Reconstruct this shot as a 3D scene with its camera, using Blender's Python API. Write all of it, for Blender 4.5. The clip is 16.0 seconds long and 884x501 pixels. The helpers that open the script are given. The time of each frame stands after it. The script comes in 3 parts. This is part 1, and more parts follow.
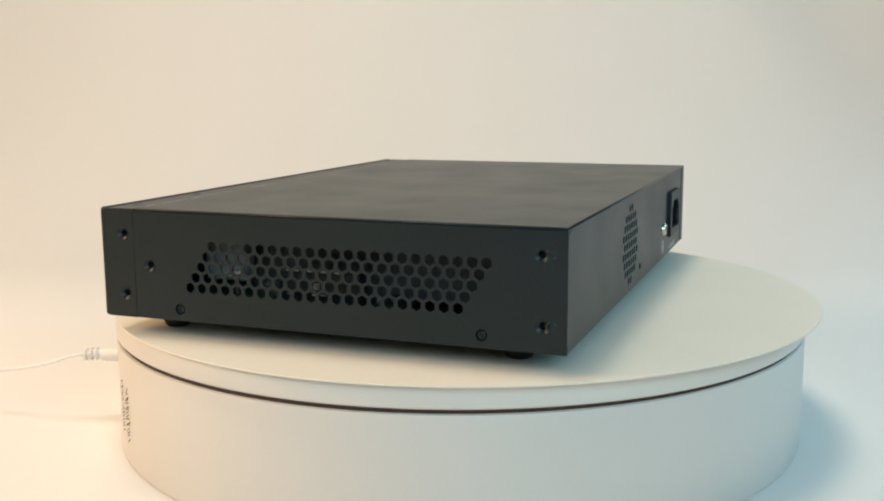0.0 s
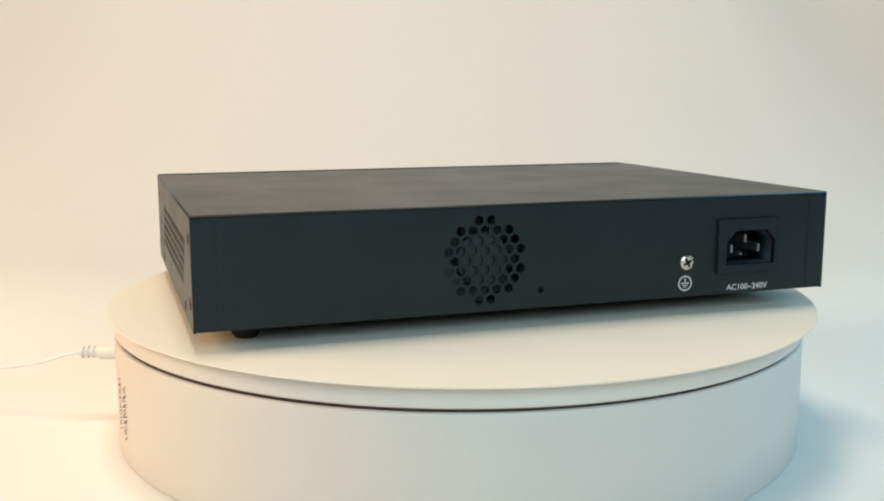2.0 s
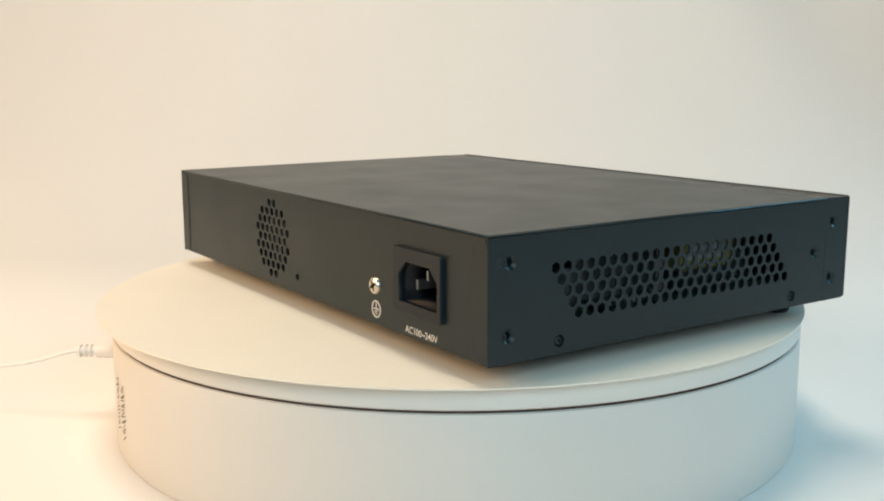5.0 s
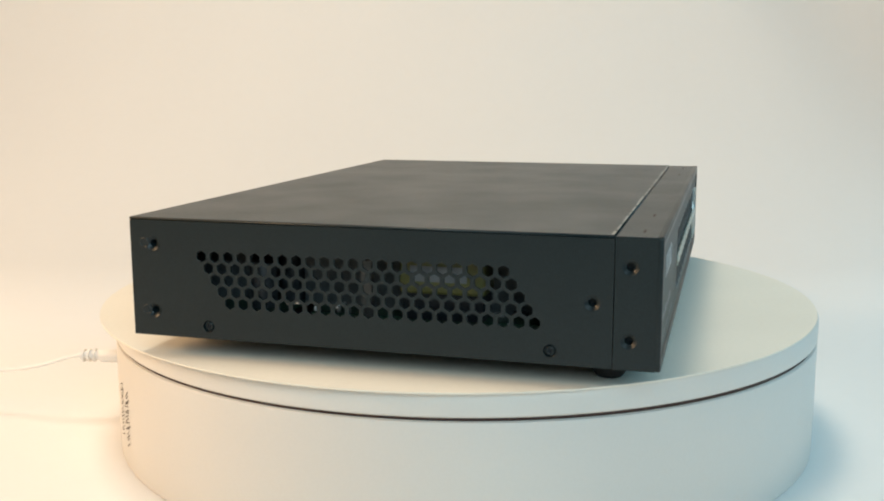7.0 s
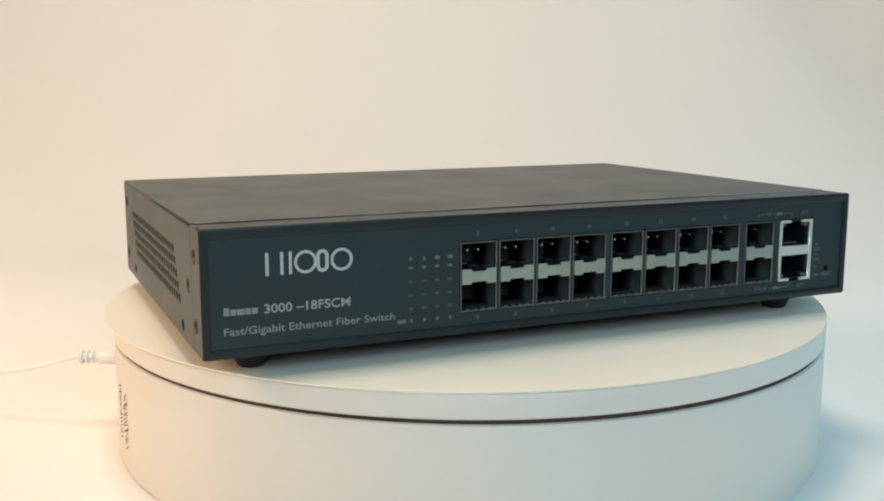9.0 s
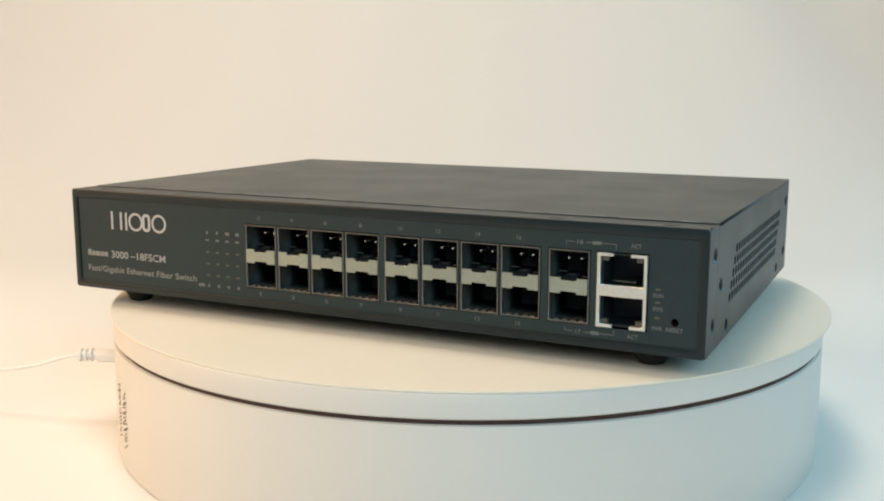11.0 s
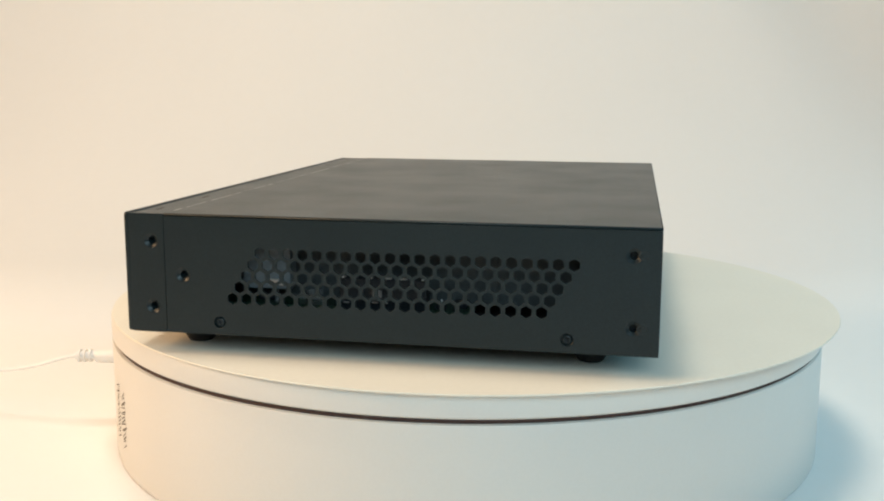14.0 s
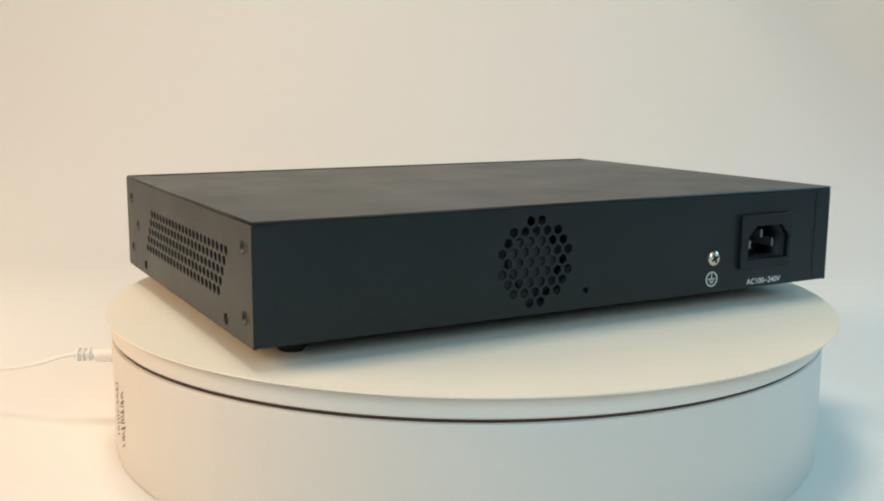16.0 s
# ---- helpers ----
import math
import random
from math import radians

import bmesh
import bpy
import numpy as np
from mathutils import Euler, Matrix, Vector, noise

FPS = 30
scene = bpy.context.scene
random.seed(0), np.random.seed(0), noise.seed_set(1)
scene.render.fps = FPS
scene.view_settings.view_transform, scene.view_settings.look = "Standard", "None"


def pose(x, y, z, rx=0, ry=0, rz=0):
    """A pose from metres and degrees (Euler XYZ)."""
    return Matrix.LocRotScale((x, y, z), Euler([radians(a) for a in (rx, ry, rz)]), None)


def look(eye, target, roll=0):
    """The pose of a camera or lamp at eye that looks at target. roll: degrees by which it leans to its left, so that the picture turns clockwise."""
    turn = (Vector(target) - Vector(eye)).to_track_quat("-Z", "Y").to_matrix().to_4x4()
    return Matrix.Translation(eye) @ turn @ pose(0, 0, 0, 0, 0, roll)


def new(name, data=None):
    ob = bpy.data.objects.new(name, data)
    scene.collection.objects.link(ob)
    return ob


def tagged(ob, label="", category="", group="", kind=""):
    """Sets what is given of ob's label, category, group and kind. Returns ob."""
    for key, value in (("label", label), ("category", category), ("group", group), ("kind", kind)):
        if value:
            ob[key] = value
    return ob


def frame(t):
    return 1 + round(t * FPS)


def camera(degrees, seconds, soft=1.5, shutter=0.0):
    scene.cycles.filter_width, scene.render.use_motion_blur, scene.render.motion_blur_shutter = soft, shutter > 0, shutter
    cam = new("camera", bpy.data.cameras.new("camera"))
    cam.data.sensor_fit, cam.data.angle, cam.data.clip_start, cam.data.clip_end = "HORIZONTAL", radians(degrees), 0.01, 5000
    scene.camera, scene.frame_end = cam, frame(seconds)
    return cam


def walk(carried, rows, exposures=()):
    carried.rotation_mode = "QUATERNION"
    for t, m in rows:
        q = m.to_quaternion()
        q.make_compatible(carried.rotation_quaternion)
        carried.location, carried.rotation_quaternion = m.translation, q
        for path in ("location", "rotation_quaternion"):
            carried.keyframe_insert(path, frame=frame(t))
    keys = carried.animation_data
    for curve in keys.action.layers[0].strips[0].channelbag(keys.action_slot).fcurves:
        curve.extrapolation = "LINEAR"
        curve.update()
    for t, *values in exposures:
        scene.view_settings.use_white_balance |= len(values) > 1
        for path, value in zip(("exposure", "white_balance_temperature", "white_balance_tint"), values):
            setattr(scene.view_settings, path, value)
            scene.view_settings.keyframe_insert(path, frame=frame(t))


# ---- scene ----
cam = camera(47.32, 16.0, soft=2.0)

# seconds, x, y, z, pitch, roll, yaw of the hand-held camera
CAMERA_ROWS = [
    (0.0, 0.0071, -0.4904, 0.1601, -9.30, -0.46, 1.78), (0.5, 0.0063, -0.4902, 0.1580, -9.06, -0.31, 1.68),
    (1.0, 0.0055, -0.4903, 0.1571, -8.97, -0.21, 1.56), (1.5, 0.0049, -0.4904, 0.1575, -9.02, -0.14, 1.43),
    (2.0, 0.0042, -0.4905, 0.1582, -9.09, -0.08, 1.34), (2.5, 0.0036, -0.4896, 0.1594, -9.30, -0.02, 1.28),
    (3.0, 0.0031, -0.4883, 0.1608, -9.53, -0.00, 1.23), (3.5, 0.0024, -0.4888, 0.1617, -9.63, -0.02, 1.09),
    (6.0, 0.0021, -0.4894, 0.1624, -9.74, -0.14, 0.99), (6.5, 0.0008, -0.4866, 0.1617, -9.59, -0.06, 1.08),
    (7.0, -0.0008, -0.4818, 0.1607, -9.46, -0.00, 1.20), (7.5, -0.0017, -0.4779, 0.1598, -9.38, 0.04, 1.25),
    (8.0, -0.0023, -0.4754, 0.1590, -9.34, 0.06, 1.23), (8.5, -0.0026, -0.4770, 0.1589, -9.28, 0.09, 1.19),
    (9.0, -0.0024, -0.4767, 0.1587, -9.26, 0.13, 1.16), (9.5, -0.0027, -0.4762, 0.1597, -9.42, 0.22, 1.09),
    (10.0, -0.0027, -0.4768, 0.1608, -9.56, 0.21, 1.06), (12.5, -0.0035, -0.4759, 0.1619, -9.79, 0.12, 0.97),
    (13.0, -0.0035, -0.4758, 0.1615, -9.73, 0.13, 0.98), (13.5, -0.0033, -0.4759, 0.1606, -9.61, 0.15, 0.98),
    (14.0, -0.0026, -0.4766, 0.1599, -9.48, 0.15, 1.02), (14.5, -0.0023, -0.4757, 0.1593, -9.45, 0.22, 1.07),
    (15.0, -0.0027, -0.4753, 0.1591, -9.46, 0.27, 1.04), (15.5, -0.0032, -0.4757, 0.1589, -9.45, 0.28, 1.00),
    (16.0, -0.0024, -0.4761, 0.1587, -9.38, 0.26, 1.03),
]
# the camera's own slow changes of exposure, in stops
EXPOSURE_ROWS = [(0.0, -0.09), (1.5, -0.02), (3.5, 0.02), (6.0, 0.02), (7.0, 0.02), (7.5, -0.06), (8.5, -0.04), (10.0, -0.02), (12.5, 0.03), (14.0, 0.03), (14.5, -0.08), (16.0, -0.15)]
walk(cam, [(t, pose(x, y, z, 90 + pitch, 0, yaw) @ pose(0, 0, 0, 0, 0, roll)) for t, x, y, z, pitch, roll, yaw in CAMERA_ROWS], EXPOSURE_ROWS)

# ---- light ----
world = bpy.data.worlds.new("world")
world.use_nodes = True
world.node_tree.nodes["Background"].inputs["Color"].default_value = (0.9, 0.92, 1.0, 1)
world.node_tree.nodes["Background"].inputs["Strength"].default_value = 0.05
scene.world = world


def softbox(name, eye, target, width, height, power, color):
    data = bpy.data.lights.new(name, "AREA")
    data.shape, data.size, data.size_y, data.energy, data.color = "RECTANGLE", width, height, power, color
    ob = new(name, data)
    ob.matrix_world = look(eye, target)
    return ob


softbox("overhead_key_lamp", (-0.16, -0.02, 1.35), (-0.03, 0.02, 0.05), 0.46, 0.36, 8.3, (1.0, 0.88, 0.715))
softbox("warm_side_lamp", (-0.84, -0.20, 0.46), (-0.06, 0.06, 0.10), 0.50, 0.40, 7.0, (1.0, 0.63, 0.34))
softbox("front_softbox", (0.26, -1.18, 0.70), (0.10, 0.40, 0.40), 1.0, 0.6, 9.5, (0.63, 0.89, 1.0))
softbox("cool_side_lamp", (0.80, 0.22, 0.40), (0.10, -0.25, 0.10), 0.30, 0.25, 2.2, (0.24, 0.72, 1.0))


# ---- materials ----
def material(name, color, rough=0.5, metal=0.0, spec=0.5, grain=0.0, grain_size=600.0, stain=0.0, stain_size=18.0, bump=0.0, rough_var=0.0):
    """A painted, moulded or bare surface: base colour with fine grain and wide stains, and fine relief."""
    m = bpy.data.materials.new(name)
    m.use_nodes = True
    nt = m.node_tree
    n, l = nt.nodes, nt.links
    b = n["Principled BSDF"]
    b.inputs["Base Color"].default_value = (*color, 1)
    b.inputs["Roughness"].default_value = rough
    b.inputs["Metallic"].default_value = metal
    b.inputs["Specular IOR Level"].default_value = spec
    if not (grain or stain or bump or rough_var):
        return m
    co = n.new("ShaderNodeTexCoord")
    fine, wide = n.new("ShaderNodeTexNoise"), n.new("ShaderNodeTexNoise")
    fine.inputs["Scale"].default_value, fine.inputs["Detail"].default_value = grain_size, 3
    wide.inputs["Scale"].default_value, wide.inputs["Detail"].default_value = stain_size, 4
    for t in (fine, wide):
        l.new(co.outputs["Object"], t.inputs["Vector"])
    value = None
    for t, amount in ((fine, grain), (wide, stain)):
        r = n.new("ShaderNodeMapRange")
        r.inputs["From Min"].default_value, r.inputs["From Max"].default_value = 0.3, 0.7
        r.inputs["To Min"].default_value, r.inputs["To Max"].default_value = 1 - amount, 1 + amount
        l.new(t.outputs["Fac"], r.inputs["Value"])
        if value is None:
            value = r.outputs["Result"]
        else:
            mul = n.new("ShaderNodeMath")
            mul.operation = "MULTIPLY"
            l.new(value, mul.inputs[0]), l.new(r.outputs["Result"], mul.inputs[1])
            value = mul.outputs[0]
    sc = n.new("ShaderNodeVectorMath")
    sc.operation = "SCALE"
    sc.inputs[0].default_value = color
    l.new(value, sc.inputs["Scale"])
    l.new(sc.outputs["Vector"], b.inputs["Base Color"])
    if rough_var:
        r = n.new("ShaderNodeMapRange")
        r.inputs["From Min"].default_value, r.inputs["From Max"].default_value = 0.3, 0.7
        r.inputs["To Min"].default_value, r.inputs["To Max"].default_value = rough - rough_var, rough + rough_var
        l.new(wide.outputs["Fac"], r.inputs["Value"])
        l.new(r.outputs["Result"], b.inputs["Roughness"])
    if bump:
        bm = n.new("ShaderNodeBump")
        bm.inputs["Strength"].default_value, bm.inputs["Distance"].default_value = bump, 0.0002
        l.new(fine.outputs["Fac"], bm.inputs["Height"])
        l.new(bm.outputs["Normal"], b.inputs["Normal"])
    return m


PAPER = material("backdrop_paper", (0.80, 0.79, 0.77), 0.85, spec=0.2, grain=0.004, grain_size=90, stain=0.02, stain_size=1.6, bump=0.02)
# Grey of the unseen room, set by how much light it bounces.
ROOM = material("unseen_room_grey", (0.44, 0.44, 0.44), 0.9, spec=0.2, stain=0.03, stain_size=1.5)
WHITE = material("white_plastic", (0.66, 0.645, 0.61), 0.42, spec=0.4, grain=0.01, grain_size=900, stain=0.015, stain_size=14, bump=0.04)
CARD_WHITE = material("matt_white_card", (0.79, 0.755, 0.665), 0.75, spec=0.25, grain=0.012, grain_size=500, stain=0.02, stain_size=16, bump=0.06)
CORD = material("white_cord", (0.78, 0.77, 0.75), 0.5, stain=0.03, stain_size=60)
# Near-black for shaded recesses; its red is the side lamp's warm light.
WARM_SHADE = material("warm_shade_black", (0.034, 0.011, 0.007), 0.6)
PRINT_GREY = material("base_print", (0.12, 0.105, 0.085), 0.6)
COAT = material("black_powder_coat", (0.0090, 0.0168, 0.0195), 0.37, spec=0.31, grain=0.16, grain_size=1500, stain=0.06, stain_size=26, bump=0.30, rough_var=0.035)
PALE_EDGE = material("pale_edge_grey", (0.28, 0.29, 0.275), 0.45, metal=0.2, grain=0.25, grain_size=260, stain=0.35, stain_size=45)
OVERLAY = material("grey_overlay", (0.014, 0.029, 0.034), 0.46, spec=0.32, grain=0.08, grain_size=1200, stain=0.06, stain_size=30, bump=0.12)
# Grey of the added sheets that lighten the vent holes.
VENT_BACKING = material("vent_backing_grey", (0.075, 0.088, 0.092), 0.55, metal=0.2, grain=0.1, stain=0.2, stain_size=60)
INSIDE = material("zinc_inside", (0.11, 0.12, 0.125), 0.55, metal=0.3, grain=0.1, stain=0.2, stain_size=60)
DARK_PLASTIC = material("black_plastic", (0.009, 0.014, 0.019), 0.45, spec=0.28, grain=0.12, grain_size=1500, bump=0.15)
FAN_GREY = material("dark_grey_fan_plastic", (0.026, 0.032, 0.036), 0.55, stain=0.1, stain_size=90)
# Darkened black that stands for shade in the inlet and screw slots.
RECESS_SHADE = material("matt_black_recess_shade", (0.008, 0.011, 0.016), 0.55, spec=0.25, grain=0.1)
RUBBER = material("black_rubber", (0.015, 0.015, 0.015), 0.7, stain=0.15, stain_size=120)
NICKEL = material("nickel_plate", (0.36, 0.42, 0.385), 0.36, metal=1.0, grain=0.06, grain_size=900, stain=0.06, stain_size=90)
BRIGHT = material("bright_tin_shield", (0.66, 0.69, 0.67), 0.42, metal=0.85, grain=0.04, grain_size=900, stain=0.05, stain_size=90)
CAGE = material("cage_steel", (0.125, 0.13, 0.128), 0.45, metal=0.7, grain=0.08, stain=0.1, stain_size=70)
BRASS = material("yellow_zinc_screw", (0.68, 0.63, 0.54), 0.27, metal=1.0, grain=0.08, stain=0.1, stain_size=200)
PRINT = material("white_print", (0.62, 0.63, 0.62), 0.6, grain=0.05)
PRINT_DIM = material("fine_grey_print", (0.125, 0.135, 0.135), 0.6, grain=0.1)
PRINT_MID = material("mid_grey_print", (0.20, 0.21, 0.21), 0.6, grain=0.1)
PRINT_LINE = material("soft_grey_print", (0.29, 0.305, 0.31), 0.55, grain=0.08)
LOGO_PRINT = material("silver_grey_print", (0.40, 0.42, 0.43), 0.5, grain=0.05)
BOARD = material("green_circuit_board", (0.010, 0.035, 0.020), 0.4, grain=0.3, grain_size=500, stain=0.3, stain_size=90)
TAPE = material("yellow_tape", (0.12, 0.125, 0.035), 0.4, stain=0.1, stain_size=90)
LABEL_WHITE = material("white_label", (0.20, 0.23, 0.25), 0.5, stain=0.05, stain_size=80)
TIN = material("tin_solder", (0.65, 0.66, 0.66), 0.3, metal=0.9, grain=0.1)
CAPS = material("capacitor_sleeve", (0.035, 0.042, 0.048), 0.40, stain=0.1)
# Darkened greys for the module bays: shade put into the colour.
BAY_SHADE = material("bay_shade_dark", (0.007, 0.011, 0.010), 0.6, spec=0.25, grain=0.2, stain=0.2, stain_size=120)
BAY_BACK_SHADE = material("bay_back_shade_grey", (0.026, 0.031, 0.031), 0.6, grain=0.2, grain_size=400, stain=0.2, stain_size=120)
PIN = material("dull_tin_blade", (0.20, 0.21, 0.22), 0.3, metal=0.8, grain=0.1)
LED_LENS = material("smoked_led_lens", (0.07, 0.068, 0.05), 0.3, grain=0.1)


# ---- mesh helpers ----
def part(name, bm, mat, parent, label=""):
    """Links a bmesh (or a mesh) as one object under a thing or a part."""
    if isinstance(bm, bpy.types.Mesh):
        me = bm
    else:
        me = bpy.data.meshes.new(name)
        bmesh.ops.recalc_face_normals(bm, faces=bm.faces)
        bm.to_mesh(me)
        bm.free()
    if mat and not me.materials:
        me.materials.append(mat)
    ob = new(name, me)
    ob.parent = parent
    if label:
        tagged(ob, label)
    return ob


def smooth(ob, degrees=35):
    me = ob.data
    me.shade_smooth()
    me.set_sharp_from_angle(angle=radians(degrees))
    return ob


def axes(origin, u, v):
    """A pose whose local x and y run along u and v."""
    u, v = Vector(u), Vector(v)
    w = u.cross(v)
    return Matrix(((u.x, v.x, w.x, origin[0]), (u.y, v.y, w.y, origin[1]), (u.z, v.z, w.z, origin[2]), (0, 0, 0, 1)))


def front_at(y):
    return axes((0, y, 0), (1, 0, 0), (0, 0, 1))


def rear_at(y):
    return axes((0, y, 0), (-1, 0, 0), (0, 0, 1))


def side_at(x):
    return axes((x, 0, 0), (0, 1 if x > 0 else -1, 0), (0, 0, 1))


def from_curve(data, m):
    ob = bpy.data.objects.new("shape", data)
    scene.collection.objects.link(ob)
    me = bpy.data.meshes.new_from_object(ob.evaluated_get(bpy.context.evaluated_depsgraph_get()))
    bpy.data.objects.remove(ob)
    bpy.data.curves.remove(data)
    me.transform(m)
    return me


def panel(loops, thick, m, bevel=0.0):
    """A sheet cut from the first loop, with the other loops as holes; its outer face lies in the pose's plane."""
    data = bpy.data.curves.new("shape", "CURVE")
    data.dimensions, data.fill_mode, data.extrude = "2D", "BOTH", thick / 2 - bevel
    data.bevel_depth, data.bevel_resolution, data.offset = bevel, 1, -bevel
    for loop in loops:
        s = data.splines.new("POLY")
        s.points.add(len(loop) - 1)
        for p, (u, v) in zip(s.points, loop):
            p.co = (u, v, 0, 1)
        s.use_cyclic_u = True
    me = from_curve(data, m @ Matrix.Translation((0, 0, -thick / 2)))
    bm = bmesh.new()
    bm.from_mesh(me)
    bmesh.ops.remove_doubles(bm, verts=bm.verts, dist=2e-6)
    bm.to_mesh(me)
    bm.free()
    return me


def rect(u0, v0, u1, v1, r=0.0, n=4):
    if r <= 0:
        return [(u0, v0), (u1, v0), (u1, v1), (u0, v1)]
    out = []
    for cu, cv, a in ((u1 - r, v0 + r, -90), (u1 - r, v1 - r, 0), (u0 + r, v1 - r, 90), (u0 + r, v0 + r, 180)):
        out += [(cu + r * math.cos(radians(a + 90 * i / n)), cv + r * math.sin(radians(a + 90 * i / n))) for i in range(n + 1)]
    return out


def ring(u, v, r, n=12, turn=0.0):
    return [(u + r * math.cos(2 * math.pi * i / n + turn), v + r * math.sin(2 * math.pi * i / n + turn)) for i in range(n)]


def box(bm, x0, y0, z0, x1, y1, z1, bevel=0.0):
    made = bmesh.ops.create_cube(bm, size=1, matrix=Matrix.LocRotScale(((x0 + x1) / 2, (y0 + y1) / 2, (z0 + z1) / 2), None, (abs(x1 - x0), abs(y1 - y0), abs(z1 - z0))))
    if bevel:
        edges = {e for v in made["verts"] for e in v.link_edges}
        bmesh.ops.bevel(bm, geom=list(edges), offset=bevel, segments=2, profile=0.5, affect="EDGES")
    return bm


def lathe(profile, m, segments=24, bm=None):
    """Turns (radius, height) pairs round the pose's z axis."""
    bm = bm or bmesh.new()
    rows = []
    for r, z in profile:
        if r < 1e-6:
            rows.append([bm.verts.new(m @ Vector((0, 0, z)))] * segments)
        else:
            rows.append([bm.verts.new(m @ Vector((r * math.cos(2 * math.pi * i / segments), r * math.sin(2 * math.pi * i / segments), z))) for i in range(segments)])
    for a, b in zip(rows, rows[1:]):
        for i in range(segments):
            j = (i + 1) % segments
            vs = []
            for v in (a[i], a[j], b[j], b[i]):
                if v not in vs:
                    vs.append(v)
            if len(vs) > 2:
                bm.faces.new(vs)
    return bm


def words(text, u0, v0, u1, v1, m, lift=0.00012, bold=0.014):
    """Printed letters that fill the box u0, v0 to u1, v1 on the pose's plane."""
    data = bpy.data.curves.new("shape", "FONT")
    data.body, data.resolution_u, data.offset = text, 3, bold
    me = from_curve(data, Matrix())
    co = [v.co for v in me.vertices]
    lo = [min(c[i] for c in co) for i in (0, 1)]
    hi = [max(c[i] for c in co) for i in (0, 1)]
    su, sv = (u1 - u0) / (hi[0] - lo[0]), (v1 - v0) / (hi[1] - lo[1])
    me.transform(m @ Matrix.Translation((u0, v0, lift)) @ Matrix.Diagonal((su, sv, 1, 1)) @ Matrix.Translation((-lo[0], -lo[1], 0)))
    return me


def tube(points, radius, name, mat, parent, label=""):
    data = bpy.data.curves.new("shape", "CURVE")
    data.dimensions, data.bevel_depth, data.bevel_resolution, data.use_fill_caps = "3D", radius, 4, True
    s = data.splines.new("BEZIER")
    s.bezier_points.add(len(points) - 1)
    for p, c in zip(s.bezier_points, points):
        p.co, p.handle_left_type, p.handle_right_type = c, "AUTO", "AUTO"
    s.resolution_u = 16
    return smooth(part(name, from_curve(data, Matrix()), mat, parent, label), 60)


# ---- the room and the backdrop ----
def build_room():
    # Room out of view, added to close the set and bounce soft light.
    x0, x1, y0, y1, z0, z1, w = -1.9, 1.9, -2.0, 1.5, -0.004, 2.5, 0.1
    for name, b in (("floor", (x0 - w, y0 - w, z0 - w, x1 + w, y1 + w, z0)), ("ceiling", (x0 - w, y0 - w, z1, x1 + w, y1 + w, z1 + w)),
                    ("wall_west", (x0 - w, y0, z0, x0, y1, z1)), ("wall_east", (x1, y0, z0, x1 + w, y1, z1)),
                    ("wall_south", (x0 - w, y0 - w, z0, x1 + w, y0, z1)), ("wall_north", (x0 - w, y1, z0, x1 + w, y1 + w, z1))):
        ob = part(name, box(bmesh.new(), *b), ROOM, None)
        tagged(ob, "unseen plain pale grey painted studio " + name.split("_")[0], name.split("_")[0], kind="structure")


def build_backdrop():
    """Seamless white paper: flat under the turntable, curving up behind it, with a soft lengthwise fold."""
    prof = [(-0.75, 0.0), (-0.4, 0.0), (0.0, 0.0), (0.25, 0.0)]
    r = 0.45
    prof += [(0.40 + r * math.sin(radians(a)), r - r * math.cos(radians(a))) for a in range(0, 91, 2)]
    prof += [(0.85, 0.45 + 0.15 * i) for i in range(1, 12)]
    bm = bmesh.new()
    xs = [-1.3 + 2.6 * i / 200 for i in range(201)]
    rows = []
    for y, z in prof:
        up = min(1.0, max(0.0, (z - 0.02) / 0.3))
        row = []
        for x in xs:
            lean = x + 0.35 * (z - 0.15)
            wave = 0.005 * math.exp(-((lean - 0.38) / 0.07) ** 2) - 0.006 * math.exp(-((lean - 0.48) / 0.06) ** 2) + 0.020 * math.exp(-((lean - 0.66) / 0.10) ** 2)
            wave += 0.006 * math.exp(-((z - 0.205 - 0.2 * x) / 0.03) ** 2 - ((x - 0.15) / 0.22) ** 2) + 0.004 * math.sin(3 * x + 1)
            row.append(bm.verts.new((x, y - up * wave, z)))
        rows.append(row)
    for a, b in zip(rows, rows[1:]):
        for i in range(len(xs) - 1):
            bm.faces.new((a[i], a[i + 1], b[i + 1], b[i]))
    ob = part("backdrop", bm, PAPER, None)
    smooth(ob, 80)
    ob.modifiers.new("thickness", "SOLIDIFY").thickness = -0.0006
    tagged(ob, "seamless white paper backdrop curving up behind turntable", "backdrop", kind="structure")


# ---- the turntable ----
RADIUS, DEVICE_Z, FOOT, CARD = 0.1622, 0.0688, 0.0079, 0.0006


